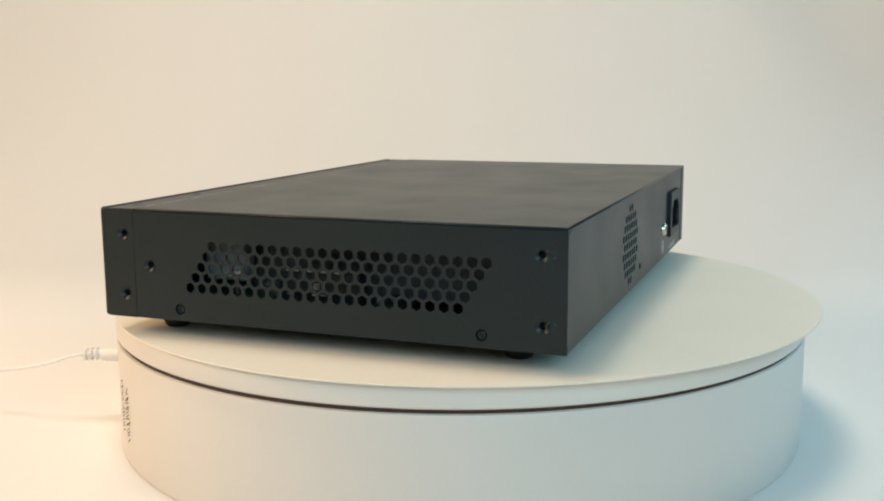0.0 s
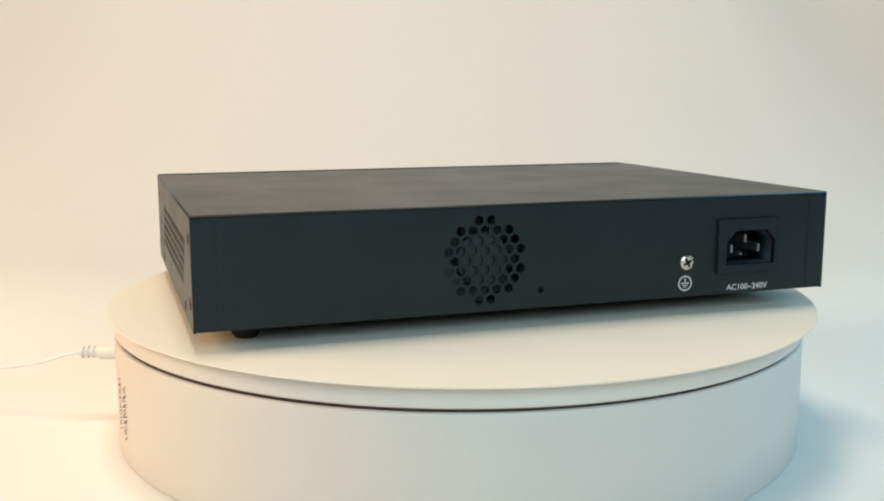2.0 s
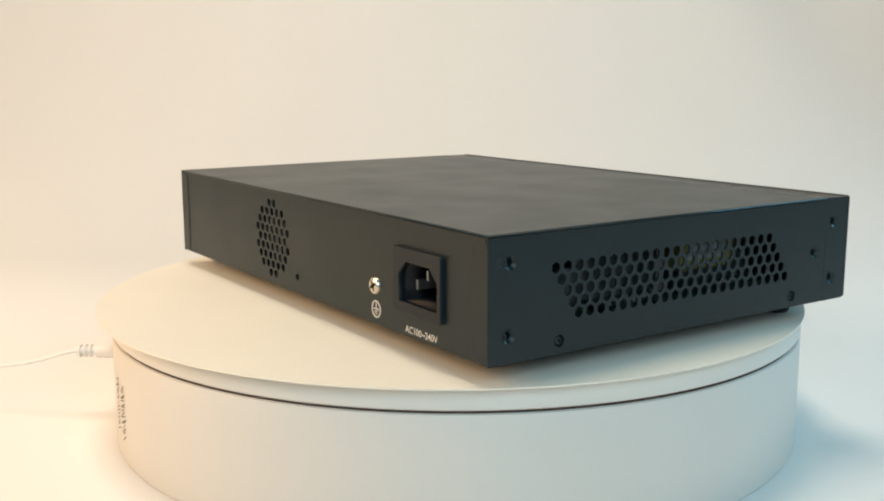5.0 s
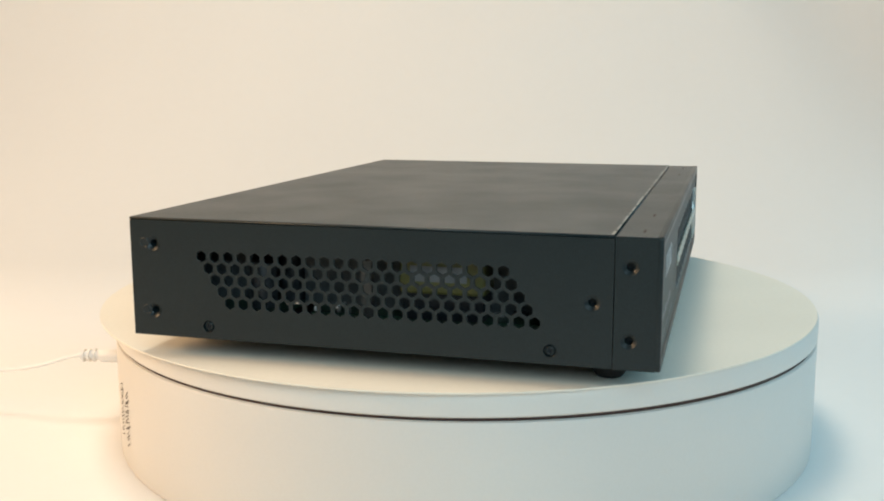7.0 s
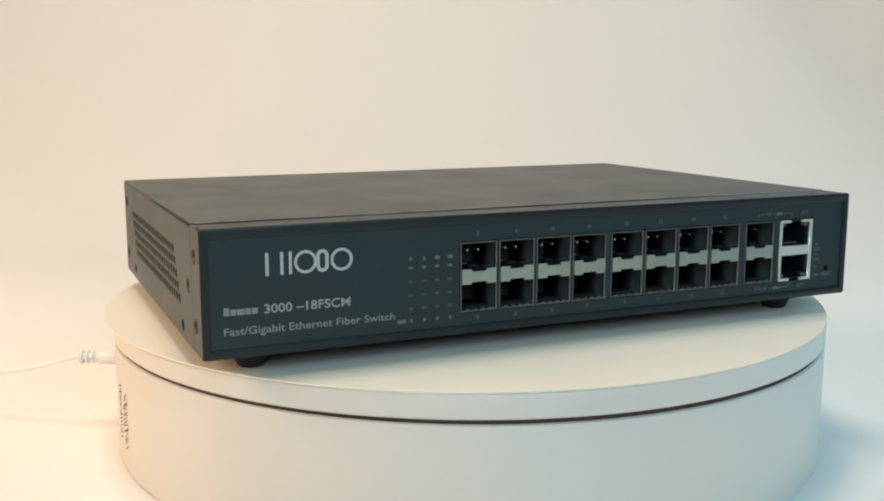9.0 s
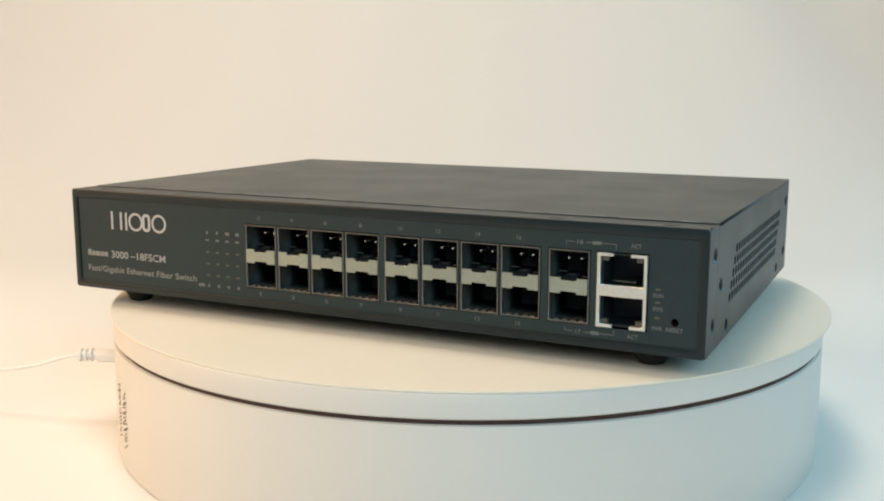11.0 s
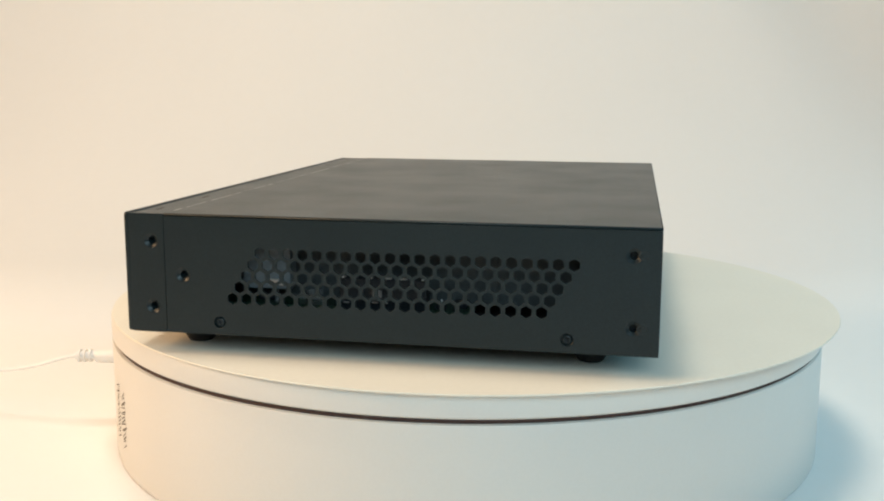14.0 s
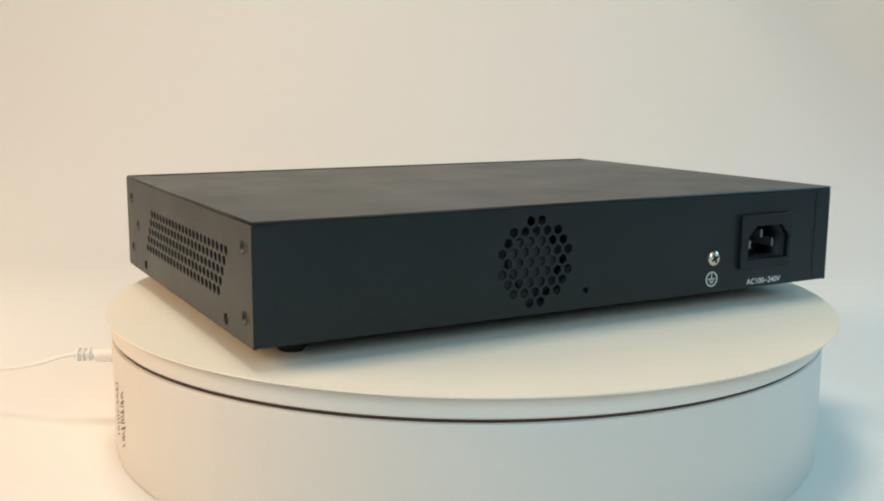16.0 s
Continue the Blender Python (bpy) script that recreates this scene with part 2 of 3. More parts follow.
def build_turntable():
    table = new("turntable")
    tagged(table, "round white plastic electric photo turntable with thin black gap", "turntable")
    o = Matrix()
    R = RADIUS
    base = lathe([(0, 0.0002), (R - 0.0006, 0.0002), (R - 0.0001, 0.0008), (R, 0.0014), (R, 0.0488), (R - 0.0003, 0.0494), (R - 0.0010, 0.0497), (0.12, 0.0497), (0, 0.0497)], o, 192)
    smooth(part("base_drum", base, WHITE, table), 40)
    # Dark filler ring: the gap's shade put into its colour.
    part("gap_shade_ring", lathe([(0.10, 0.0498), (R - 0.0014, 0.0498), (R - 0.0014, 0.0510), (0.10, 0.0508)], o, 128), WARM_SHADE, table, "dark ring standing for shade in the gap under the plate")
    plate_top, plate_low = -FOOT - CARD, 0.0512 - DEVICE_Z
    plate = lathe([(0, plate_low), (R - 0.0008, plate_low), (R, plate_low + 0.0007), (R, plate_top - 0.0009), (R - 0.0004, plate_top - 0.0002), (R - 0.0012, plate_top), (0.1, plate_top), (0, plate_top)], o, 192)
    plate = smooth(part("plate", plate, WHITE, table, "white revolving plate with crisp rim"), 40)
    # unreadable printing that runs down the drum
    rnd = random.Random(4)
    for a0, a1, h, low in ((205.4, 208.2, 0.0364, 0.0135), (208.8, 212.0, 0.0354, 0.0120)):
        while h > low:
            step, rise = rnd.uniform(0.0005, 0.0009), rnd.uniform(0.0016, 0.0034)
            b0, b1 = a0 + rnd.uniform(0, 1.0), a1 - rnd.uniform(0, 0.8)
            bm = bmesh.new()
            bm.faces.new([bm.verts.new(((R + 0.00015) * math.cos(radians(a)), (R + 0.00015) * math.sin(radians(a)), zz))
                          for a, zz in ((b0, h - rise), (b0, h - rise - step), (b1, h - step), (b1, h))])
            part("printed_bar", bm, PRINT_GREY, table)
            h -= step + rnd.uniform(0.0005, 0.0014)
    # plug, strain relief and cord
    px, py, pz = -0.160, -0.020, 0.0330
    plug = lathe([(0, 0), (0.0030, 0), (0.0032, 0.0006), (0.0031, 0.0130), (0.0026, 0.0140), (0, 0.0140)], axes((px + 0.001, py, pz - 0.0006), (0, 1, 0), (0, 0.04, -1)) @ pose(0, 0, 0), 24)
    smooth(part("cord_plug", plug, CORD, table), 40)
    smooth(part("strain_relief", lathe([(0, 0), (0.0024, 0), (0.0019, 0.0100), (0, 0.0100)], axes((px - 0.0125, py, pz - 0.0002), (0, 1, 0), (0, 0, -1)), 20), CORD, table), 40)
    for i in range(3):
        rib = lathe([(0.0012, 0), (0.0031, 0.0001), (0.0031, 0.0010), (0.0012, 0.0011)], axes((px - 0.0150 - 0.0026 * i, py, pz - 0.0002 - 0.0001 * i), (0, 1, 0), (0, 0, -1)), 20)
        smooth(part("strain_relief_rib", rib, CORD, table), 40)
    tube([(px - 0.012, py, pz), (px - 0.024, py, pz - 0.0006), (px - 0.045, py + 0.004, pz - 0.0068), (px - 0.075, py + 0.012, pz - 0.0125), (px - 0.12, py + 0.03, pz - 0.020), (px - 0.19, py + 0.06, pz - 0.0295), (px - 0.30, py + 0.12, 0.0020), (px - 0.7, py + 0.3, 0.0020)], 0.0009, "power_cord", CORD, table, "thin white power cord")
    return table, plate


def build_card():
    """A thin round card, a little wider than the plate and off its centre."""
    r = 0.1653
    card = lathe([(0, -FOOT - CARD), (r - 0.0001, -FOOT - CARD), (r, -FOOT - CARD / 2), (r - 0.0001, -FOOT), (0.1, -FOOT), (0, -FOOT)], Matrix(), 192)
    card = smooth(part("round_card", card, CARD_WHITE, None), 40)
    return tagged(card, "thin round matt white card lying on the turntable plate", "card disc")


# ---- the switch ----
HW, HD, HT = 0.1404, 0.0959, 0.0440
SEAM = -0.0806


def vent_holes(sign):
    out = []
    for row in range(5):
        z = 0.0304 - 0.0042 * row
        for i in range(22):
            y = -0.0442 - 0.00267 * row + 0.0053 * i
            out.append(ring(sign * y, z, 0.00218, 6, radians(30)))
    return out


def fan_holes(cu):
    out = []
    for row, count in enumerate((2, 5, 6, 7, 6, 7, 6, 5, 2)):
        z = 0.0376 - 0.00406 * row
        out += [ring(cu + 0.0052 * (i - (count - 1) / 2), z, 0.00215, 6, radians(30)) for i in range(count)]
    return out


def countersink(u, v, m, parent, r=0.0027):
    """A dished, threaded mounting hole."""
    k = m @ Matrix.Translation((u, v, 0))
    smooth(part("mounting_hole", lathe([(r + 0.0002, 0.00008), (r, 0.00006), (r * 0.52, -0.0009), (r * 0.50, -0.0045), (0, -0.0045)], k, 20), COAT, parent), 30)


def cross_screw(u, v, m, parent, r, mat, name="screw", label=""):
    k = m @ Matrix.Translation((u, v, 0))
    cross = []
    a, b = 0.17 * r, 0.60 * r
    for x, y in ((a, a), (a, b), (-a, b), (-a, a), (-b, a), (-b, -a), (-a, -a), (-a, -b), (a, -b), (a, -a), (b, -a), (b, a)):
        c, s = math.cos(0.5), math.sin(0.5)
        cross.append((c * x - s * y, s * x + c * y))
    top = 0.38 * r
    head = bmesh.new()
    head.from_mesh(panel([ring(0, 0, 0.72 * r, 24), cross], 0.2 * r, k @ Matrix.Translation((0, 0, top))))
    lathe([(0.72 * r, top), (0.90 * r, 0.27 * r), (r, 0.08 * r), (r, -0.002), (0, -0.002)], k, 24, head)
    ob = smooth(part(name, head, mat, parent, label), 30)
    # Slot floor in black, not the screw's metal: its shade is coloured in.
    part("cross_recess", lathe([(0.70 * r, top - 0.21 * r), (0, top - 0.5 * r)], k, 16), RECESS_SHADE, ob)


def build_sfp(x0, parent, w=0.0150):
    """Stacked pair of optical module bays: steel cage, bright latch bar, spring fingers, pins."""
    z0, z1, b0, b1 = 0.0078, 0.0337, 0.0181, 0.0237
    e = 0.00045
    y = -HD + 0.0005
    m = front_at(y)
    bays = [rect(x0, z0, x0 + w, z1), rect(x0 + e, z0 + e, x0 + w - e, b0 + 0.001), rect(x0 + e, b1 - 0.001, x0 + w - e, z1 - e)]
    cage = part("module_cage", panel(bays, 0.0012, m), CAGE, parent, "steel cage rim of two empty module bays")
    # Added sleeve and shallow back, coloured for the shade inside the bays.
    part("bay_shade_sleeve", panel(bays, 0.0188, front_at(y + 0.0012)), BAY_SHADE, cage)
    part("bay_shade_back", box(bmesh.new(), x0, y + 0.020, z0, x0 + w, y + 0.0206, z1), BAY_BACK_SHADE, cage)
    c = x0 + w / 2
    n, d = 0.0030, 0.0010
    bar = [(x0 + 0.0006, b0), (c - n, b0), (c - n, b0 + d * 0.8), (c + n, b0 + d * 0.8), (c + n, b0), (x0 + w - 0.0006, b0), (x0 + w - 0.0006, b1), (c + n, b1), (c + n, b1 - d), (c - n, b1 - d), (c - n, b1), (x0 + 0.0006, b1)]
    part("latch_bar", panel([bar], 0.0009, front_at(y - 0.0004)), NICKEL, cage, "bright notched latch bar")
    for zc, s in ((b1 - d, 1), (b0 + 0.8 * d, -1)):
        tab = bmesh.new()
        vs = [tab.verts.new(p) for p in ((c - 0.0024, y + 0.0006, zc), (c + 0.0024, y + 0.0006, zc), (c + 0.0024, y + 0.006, zc + s * 0.0016), (c - 0.0024, y + 0.006, zc + s * 0.0016))]
        f = tab.faces.new(vs)
        ex = bmesh.ops.extrude_face_region(tab, geom=[f])
        bmesh.ops.translate(tab, vec=(0, 0, 0.0003), verts=[v for v in ex["geom"] if isinstance(v, bmesh.types.BMVert)])
        part("latch_spring", tab, DARK_PLASTIC, cage)
    for i in range(4):
        u = x0 + 0.0022 + i * 0.0031
        part("spring_finger", box(bmesh.new(), u, y + 0.0004, z0 + e, u + 0.0018, y + 0.004, z0 + e + 0.0005), CAGE, cage)
    # bright lips of the spring plates that lean up from the floor of the upper bay
    for u, d, k in ((0.0022, 0.0050, 0.0022), (0.0060, 0.0042, 0.0012), (0.0112, 0.0036, 0.0010)):
        part("spring_lip", box(bmesh.new(), x0 + u, y + d, b1 - 0.001 + k, x0 + u + 0.0028, y + d + 0.0012, b1 - 0.001 + k + 0.0003), CAGE, cage)
    for u in (0.0052, 0.0098):
        part("bright_pin", box(bmesh.new(), x0 + u, y + 0.006, z1 - 0.0042, x0 + u + 0.0006, y + 0.012, z1 - 0.0036), TIN, cage)
    return cage


def build_jack(parent):
    """Two stacked copper network jacks in one bright shield."""
    x0, x1, z0, z1 = 0.1026, 0.1200, 0.0077, 0.0337
    y = -HD - 0.0003
    c = (x0 + x1) / 2
    e, g = 0.0010, 0.0031
    t = 0.0010
    outline = [(x0, z0), (c - g, z0), (c - g, z0 + t), (x0 + e, z0 + t), (x0 + e, 0.0188), (x1 - e, 0.0188), (x1 - e, z0 + t), (c + g, z0 + t), (c + g, z0), (x1, z0),
               (x1, z1), (c + g, z1), (c + g, z1 - t), (x1 - e, z1 - t), (x1 - e, 0.0226), (x0 + e, 0.0226), (x0 + e, z1 - t), (c - g, z1 - t), (c - g, z1), (x0, z1)]
    shield = panel([outline], 0.0022, front_at(y))
    jack = part("network_jack", shield, BRIGHT, parent, "bright metal shield of two stacked network jacks")
    part("jack_block", box(bmesh.new(), x0 + 0.0002, y + 0.0150, z0 + 0.0002, x1 - 0.0002, y + 0.0165, z1 - 0.0002), DARK_PLASTIC, jack)
    for za, zb in ((0.0226, z1 - 0.001), (z0 + 0.001, 0.0188)):
        liner = bmesh.new()
        for b in ((x0 + 0.0002, za, x0 + e + 0.0008, zb), (x1 - e - 0.0008, za, x1 - 0.0002, zb), (x0 + e + 0.0008, za - 0.0009, x1 - e - 0.0008, za - 0.0001), (x0 + e + 0.0008, zb + 0.0001, x1 - e - 0.0008, zb + 0.0009)):
            box(liner, b[0], y + 0.0023, b[1], b[2], y + 0.015, b[3])
        part("jack_liner", liner, DARK_PLASTIC, jack)
        top = za > 0.02
        for u in (x0 + e, x1 - e - 0.0030):
            zl = zb - 0.0020 if top else za
            part("status_lens", box(bmesh.new(), u + 0.0002, y + 0.0012, zl + 0.0002, u + 0.0028, y + 0.0034, zl + 0.0018, 0.0002), LED_LENS, jack)
        for i in range(8):
            u = c - 0.0036 + i * 0.00102
            zc = za + 0.0008 if top else zb - 0.0011
            part("contact", box(bmesh.new(), u, y + 0.004, zc, u + 0.0004, y + 0.014, zc + 0.0003), BRASS, jack)
    return jack


def build_inlet(parent):
    """Mains inlet: flanged black block, chamfered recess, three blades."""
    u0, u1, z0, z1 = 0.0835, 0.1150, 0.0092, 0.0334
    s0, s1, t0, t1, ch = 0.0878, 0.1128, 0.0132, 0.0283, 0.0048
    hole = [(s0, t0), (s1, t0), (s1, t1 - ch), (s1 - ch, t1), (s0 + ch, t1), (s0, t1 - ch)]
    y = HD + 0.0016
    inlet = part("mains_inlet", panel([rect(u0, z0, u1, z1, 0.0012), hole], 0.0026, rear_at(y), 0.0003), DARK_PLASTIC, parent, "black three-pin mains inlet")
    part("recess", panel([rect(u0 + 0.001, z0 + 0.001, u1 - 0.001, z1 - 0.001), hole], 0.017, rear_at(y - 0.0028)), RECESS_SHADE, inlet)
    part("recess_floor", box(bmesh.new(), -u1, y - 0.0205, z0, -u0, y - 0.0198, z1), RECESS_SHADE, inlet)
    cu, cz = (s0 + s1) / 2, (t0 + t1) / 2
    for du, dz in ((0, 0.0032), (-0.0070, -0.0012), (0.0070, -0.0012)):
        part("pin", box(bmesh.new(), -(cu + du) - 0.0007, y - 0.020, cz + dz - 0.0019, -(cu + du) + 0.0007, y - 0.0045, cz + dz + 0.0019, 0.0003), PIN, inlet, "tinned flat contact blade")
    for u, zr in ((0.1010, 0.0252), (0.0934, 0.0218), (0.1080, 0.0218), (0.0934, 0.0145), (0.1080, 0.0145)):
        rivet = lathe([(0.0012, 0), (0.00115, 0.0010), (0.0009, 0.0016), (0.0005, 0.0019), (0, 0.0020)], rear_at(y - 0.0199) @ Matrix.Translation((u, zr, 0)), 10)
        smooth(part("rivet", rivet, TIN, inlet, "bright rivet in the recess"), 40)
    return inlet


def build_switch():
    sw = new("network_switch")
    tagged(sw, "black powder-coated metal fibre network switch with grey front panel", "network switch")
    # shell
    th = 0.0011
    part("top_cover", panel([rect(-HW, SEAM + 0.0002, HW, HD)], th, axes((0, 0, HT), (1, 0, 0), (0, 1, 0)), 0.0005), COAT, sw)
    # pale grey runs along the cover's front edge, of uneven length and width
    rnd = random.Random(21)
    x = -HW + 0.002
    while x < HW - 0.004:
        run = rnd.uniform(0.004, 0.022)
        part("pale_edge_run", box(bmesh.new(), x, SEAM + 0.0006, HT - 0.0001, min(x + run, HW - 0.001), SEAM + 0.0006 + rnd.uniform(0.0005, 0.0011), HT + 0.00006), PALE_EDGE, sw)
        x += run + rnd.uniform(0.0005, 0.006)
    part("bottom_plate", box(bmesh.new(), -HW + 0.0004, SEAM + 0.0006, 0.0004, HW - 0.0004, HD - 0.0004, 0.0016), COAT, sw)
    for s in (1, -1):
        m = side_at(s * HW)
        screws = [ring(s * y, z, 0.0026, 16) for y, z in ((0.0867, 0.0343), (0.0872, 0.0095), (-0.0736, 0.0216))]
        recess = [ring(s * y, 0.0046, 0.0022, 16) for y in (-0.0600, 0.0652)]
        u0, u1 = sorted((s * (SEAM + 0.0002), s * (HD - 0.0001)))
        side = part("side_panel", panel([rect(u0, 0.0, u1, HT - th)] + vent_holes(s) + screws + recess, th, m), COAT, sw, "perforated side with slanted honeycomb vent")
        for y, z in ((0.0867, 0.0343), (0.0872, 0.0095), (-0.0736, 0.0216)):
            countersink(s * y, z, m, side)
        for z in (0.0345, 0.0094):
            slot = m @ Matrix.Translation((s * 0.0902, z, 0))
            smooth(part("slot_dimple", lathe([(0.0020, 0.0), (0.0018, 0.00012), (0.0015, 0.00012), (0.0013, 0.0)], slot, 16), COAT, side), 30)
        for y in (-0.0600, 0.0652):
            part("screw_dish", lathe([(0.0023, 0.0001), (0.0022, 0.0), (0.0020, -0.0012), (0, -0.0012)], m @ Matrix.Translation((s * y, 0.0046, 0)), 18), COAT, side)
            cross_screw(s * y, 0.0046, m @ Matrix.Translation((0, 0, -0.0010)), side, 0.0017, COAT)
    # front sleeve with its rim, and the inset panel
    rim = 0.0022
    sleeve = part("front_frame", panel([rect(-HW, -0.0002, HW, HT, 0.0012), rect(-0.1374, 0.0030, 0.1374, 0.0402, 0.0008)], rim, front_at(-HD), 0.0004), COAT, sw, "black front rim with rounded corners")
    smooth(sleeve, 40)
    y0, y1 = -HD + rim - 0.0005, SEAM - 0.0001
    for z0, z1 in ((HT - 0.0016, HT - 0.0004), (-0.0002, 0.0010)):
        part("frame_strip", box(bmesh.new(), -HW + 0.0002, y0, z0, HW - 0.0002, y1, z1, 0.0001), COAT, sleeve)
    for s in (1, -1):
        for x in (0.126, 0.085):
            # Notches as flat dark patches: only their shade is drawn.
            part("notch_shade", panel([rect(x * s - 0.003, -0.0890, x * s + 0.003, -0.0882, 0.0003)], 0.0002, axes((0, 0, HT - 0.0003), (1, 0, 0), (0, 1, 0))), WARM_SHADE, sleeve)
        m = side_at(s * HW)
        u0, u1 = sorted((s * y0, s * y1))
        holes = [ring(s * -0.0856, z, 0.0026, 16) for z in (0.0338, 0.0096)]
        part("frame_cheek", panel([rect(u0, 0.0002, u1, HT - 0.0003)] + holes, 0.0012, m), COAT, sleeve)
        for z in (0.0338, 0.0096):
            countersink(s * -0.0856, z, m, sleeve)
    xs = [-0.0464 + 0.01585 * i for i in range(4)] + [0.0185 + 0.0160 * i for i in range(4)] + [0.0847]
    cuts = [rect(x - 0.0004, 0.0074, x + 0.0154, 0.0341) for x in xs] + [rect(0.1021, 0.0072, 0.1205, 0.0342), ring(0.1298, 0.0116, 0.0014, 16)]
    front = part("front_panel", panel([rect(-0.1374, 0.0030, 0.1374, 0.0402)] + cuts, 0.0012, front_at(-HD + 0.0006)), OVERLAY, sw, "dark grey printed front panel")
    part("reset_well", lathe([(0.0014, 0), (0.0014, -0.006), (0, -0.006)], front_at(-HD + 0.0008) @ Matrix.Translation((0.1298, 0.0116, 0)), 16), WARM_SHADE, front)
    for x in xs:
        build_sfp(x, sw)
    build_jack(sw)
    # rear
    inlet_cut = rect(0.0850, 0.0106, 0.1136, 0.0320)
    rear = part("rear_panel", panel([rect(-HW + th, 0.0002, HW - th, HT - th)] + fan_holes(-0.0249) + [inlet_cut, ring(0.0, 0.0074, 0.0013, 12)], th, rear_at(HD - 0.0003)), COAT, sw, "rear panel with round honeycomb fan grille")
    for s in (1, -1):
        u0, u1 = sorted((s * (HW - 0.0002), s * 0.1312))
        part("side_flange", panel([rect(u0, 0.0004, u1, HT - 0.0016, 0.0030)], 0.0008, rear_at(HD), 0.0002), COAT, rear)
    part("small_hole", lathe([(0.0016, 0.0002), (0.0013, 0.0), (0.0009, -0.003), (0, -0.003)], rear_at(HD - 0.0003) @ Matrix.Translation((0.0, 0.0074, 0)), 14), COAT, rear)
    build_inlet(sw)
    cross_screw(0.0684, 0.0154, rear_at(HD), sw, 0.0035, BRASS, "ground_screw", "bright yellowish zinc cross-head screw")
    return sw, rear, front


def build_printing(rear, front):
    m = rear_at(HD - 0.0003)
    part("rating_text", words("AC100~240V", 0.0895, 0.0016, 0.1108, 0.0043, m), PRINT, rear, "white printed mains rating")
    gm = m @ Matrix.Translation((0.0684, 0.0061, 0.00012))
    mark = part("ground_symbol", panel([ring(0, 0, 0.0034, 32), ring(0, 0, 0.0028, 32)], 0.0001, gm), PRINT, rear, "white printed earth symbol")
    for u0, v0, u1, v1 in ((-0.00025, 0.0003, 0.00025, 0.0024), (-0.0020, -0.0002, 0.0020, 0.0003), (-0.0013, -0.0011, 0.0013, -0.0007), (-0.0007, -0.0019, 0.0007, -0.0015)):
        part("symbol_bar", panel([rect(u0, v0, u1, v1)], 0.0001, gm), PRINT, mark)
    f = front_at(-HD + 0.0006)
    lift = f @ Matrix.Translation((0, 0, 0.00012))
    # the maker's mark as plain shapes
    for u0, u1 in ((-0.1185, -0.1174), (-0.1134, -0.1123), (-0.1104, -0.1094), (-0.1008, -0.0964)):
        if u1 - u0 > 0.003:
            part("mark_shape", panel([rect(u0, 0.0270, u1, 0.0348, 0.0020), rect(u0 + 0.0012, 0.0282, u1 - 0.0012, 0.0336, 0.0010)], 0.0001, lift), LOGO_PRINT, front)
        else:
            part("mark_shape", panel([rect(u0, 0.0270, u1, 0.0348)], 0.0001, lift), LOGO_PRINT, front)
    for u in (-0.1046, -0.0917):
        part("mark_shape", panel([ring(u, 0.0309, 0.0040, 32), ring(u, 0.0309, 0.0030, 32)], 0.0001, lift), LOGO_PRINT, front)
    # model line: the series word as a bar, then its figures
    for i, w in enumerate((0.0019, 0.0019, 0.0026, 0.0019, 0.0019)):
        u = -0.1330 + (0, 0.0023, 0.0045, 0.0074, 0.0096)[i]
        part("series_bar", panel([rect(u, 0.0145, u + w, 0.0172 if i == 0 else 0.0165)], 0.0001, lift), PRINT_MID, front)
    part("model_text", words("3000 –18FSCM", -0.1193, 0.0142, -0.0888, 0.0174, f), PRINT_LINE, front)
    part("title_text", words("Fast/Gigabit Ethernet Fiber Switch", -0.1331, 0.0068, -0.0722, 0.0103, f), PRINT_MID, front)
    xs = [-0.0464 + 0.01585 * i for i in range(4)] + [0.0185 + 0.0160 * i for i in range(4)]
    for i, x in enumerate(xs):
        for text, v in ((str(2 * i + 2), 0.0360), (str(2 * i + 1), 0.0046)):
            w = sum(0.0004 if c == "1" else 0.0011 for c in text)
            part("port_number", words(text, x + 0.0068 - w / 2, v, x + 0.0068 + w / 2 + 0.0003, v + 0.0016, f), PRINT_DIM, front)
    for i in range(4):
        x = -0.0661 + 0.0051 * i
        w = 0.0006 if i < 2 else 0.0012
        part("lamp_legend", panel([rect(x - w / 2, 0.0284, x + w, 0.0297)], 0.0001, lift), PRINT_DIM, front)
        part("lamp_legend", panel([rect(x - 0.0002, 0.0060, x + 0.0008, 0.0072)], 0.0001, lift), PRINT_DIM, front)
        for j, z in enumerate((0.0259, 0.0208, 0.0159, 0.0110)):
            part("status_window", panel([rect(x - 0.0007, z - 0.0004, x + 0.0010, z + 0.0004, 0.0002)], 0.0002, lift), LED_LENS if j else PRINT_DIM, front)
    part("lamp_legend", panel([rect(-0.0712, 0.0059, -0.0680, 0.0072)], 0.0001, lift), PRINT_DIM, front)
    part("jack_legend", words("ACT", 0.1140, 0.0358, 0.1178, 0.0374, f), PRINT_DIM, front)
    part("jack_legend", words("ACT", 0.1136, 0.0044, 0.1174, 0.0059, f), PRINT_DIM, front)
    part("jack_legend", words("18", 0.0951, 0.0361, 0.0972, 0.0376, f), PRINT_DIM, front)
    part("jack_legend", words("17", 0.0951, 0.0042, 0.0970, 0.0057, f), PRINT_DIM, front)
    for z, s in ((0.0368, -1), (0.0050, 1)):
        for b in ((0.0912, z - 0.00012, 0.0942, z + 0.00012), (0.0982, z - 0.00012, 0.1088, z + 0.00012), (0.0910, z, 0.09124, z + s * 0.0012), (0.1088, z, 0.10904, z + s * 0.0018)):
            u0, u1 = sorted((b[0], b[2]))
            v0, v1 = sorted((b[1], b[3]))
            part("bracket_line", panel([rect(u0, v0, u1, v1)], 0.0001, lift), PRINT_DIM, front)
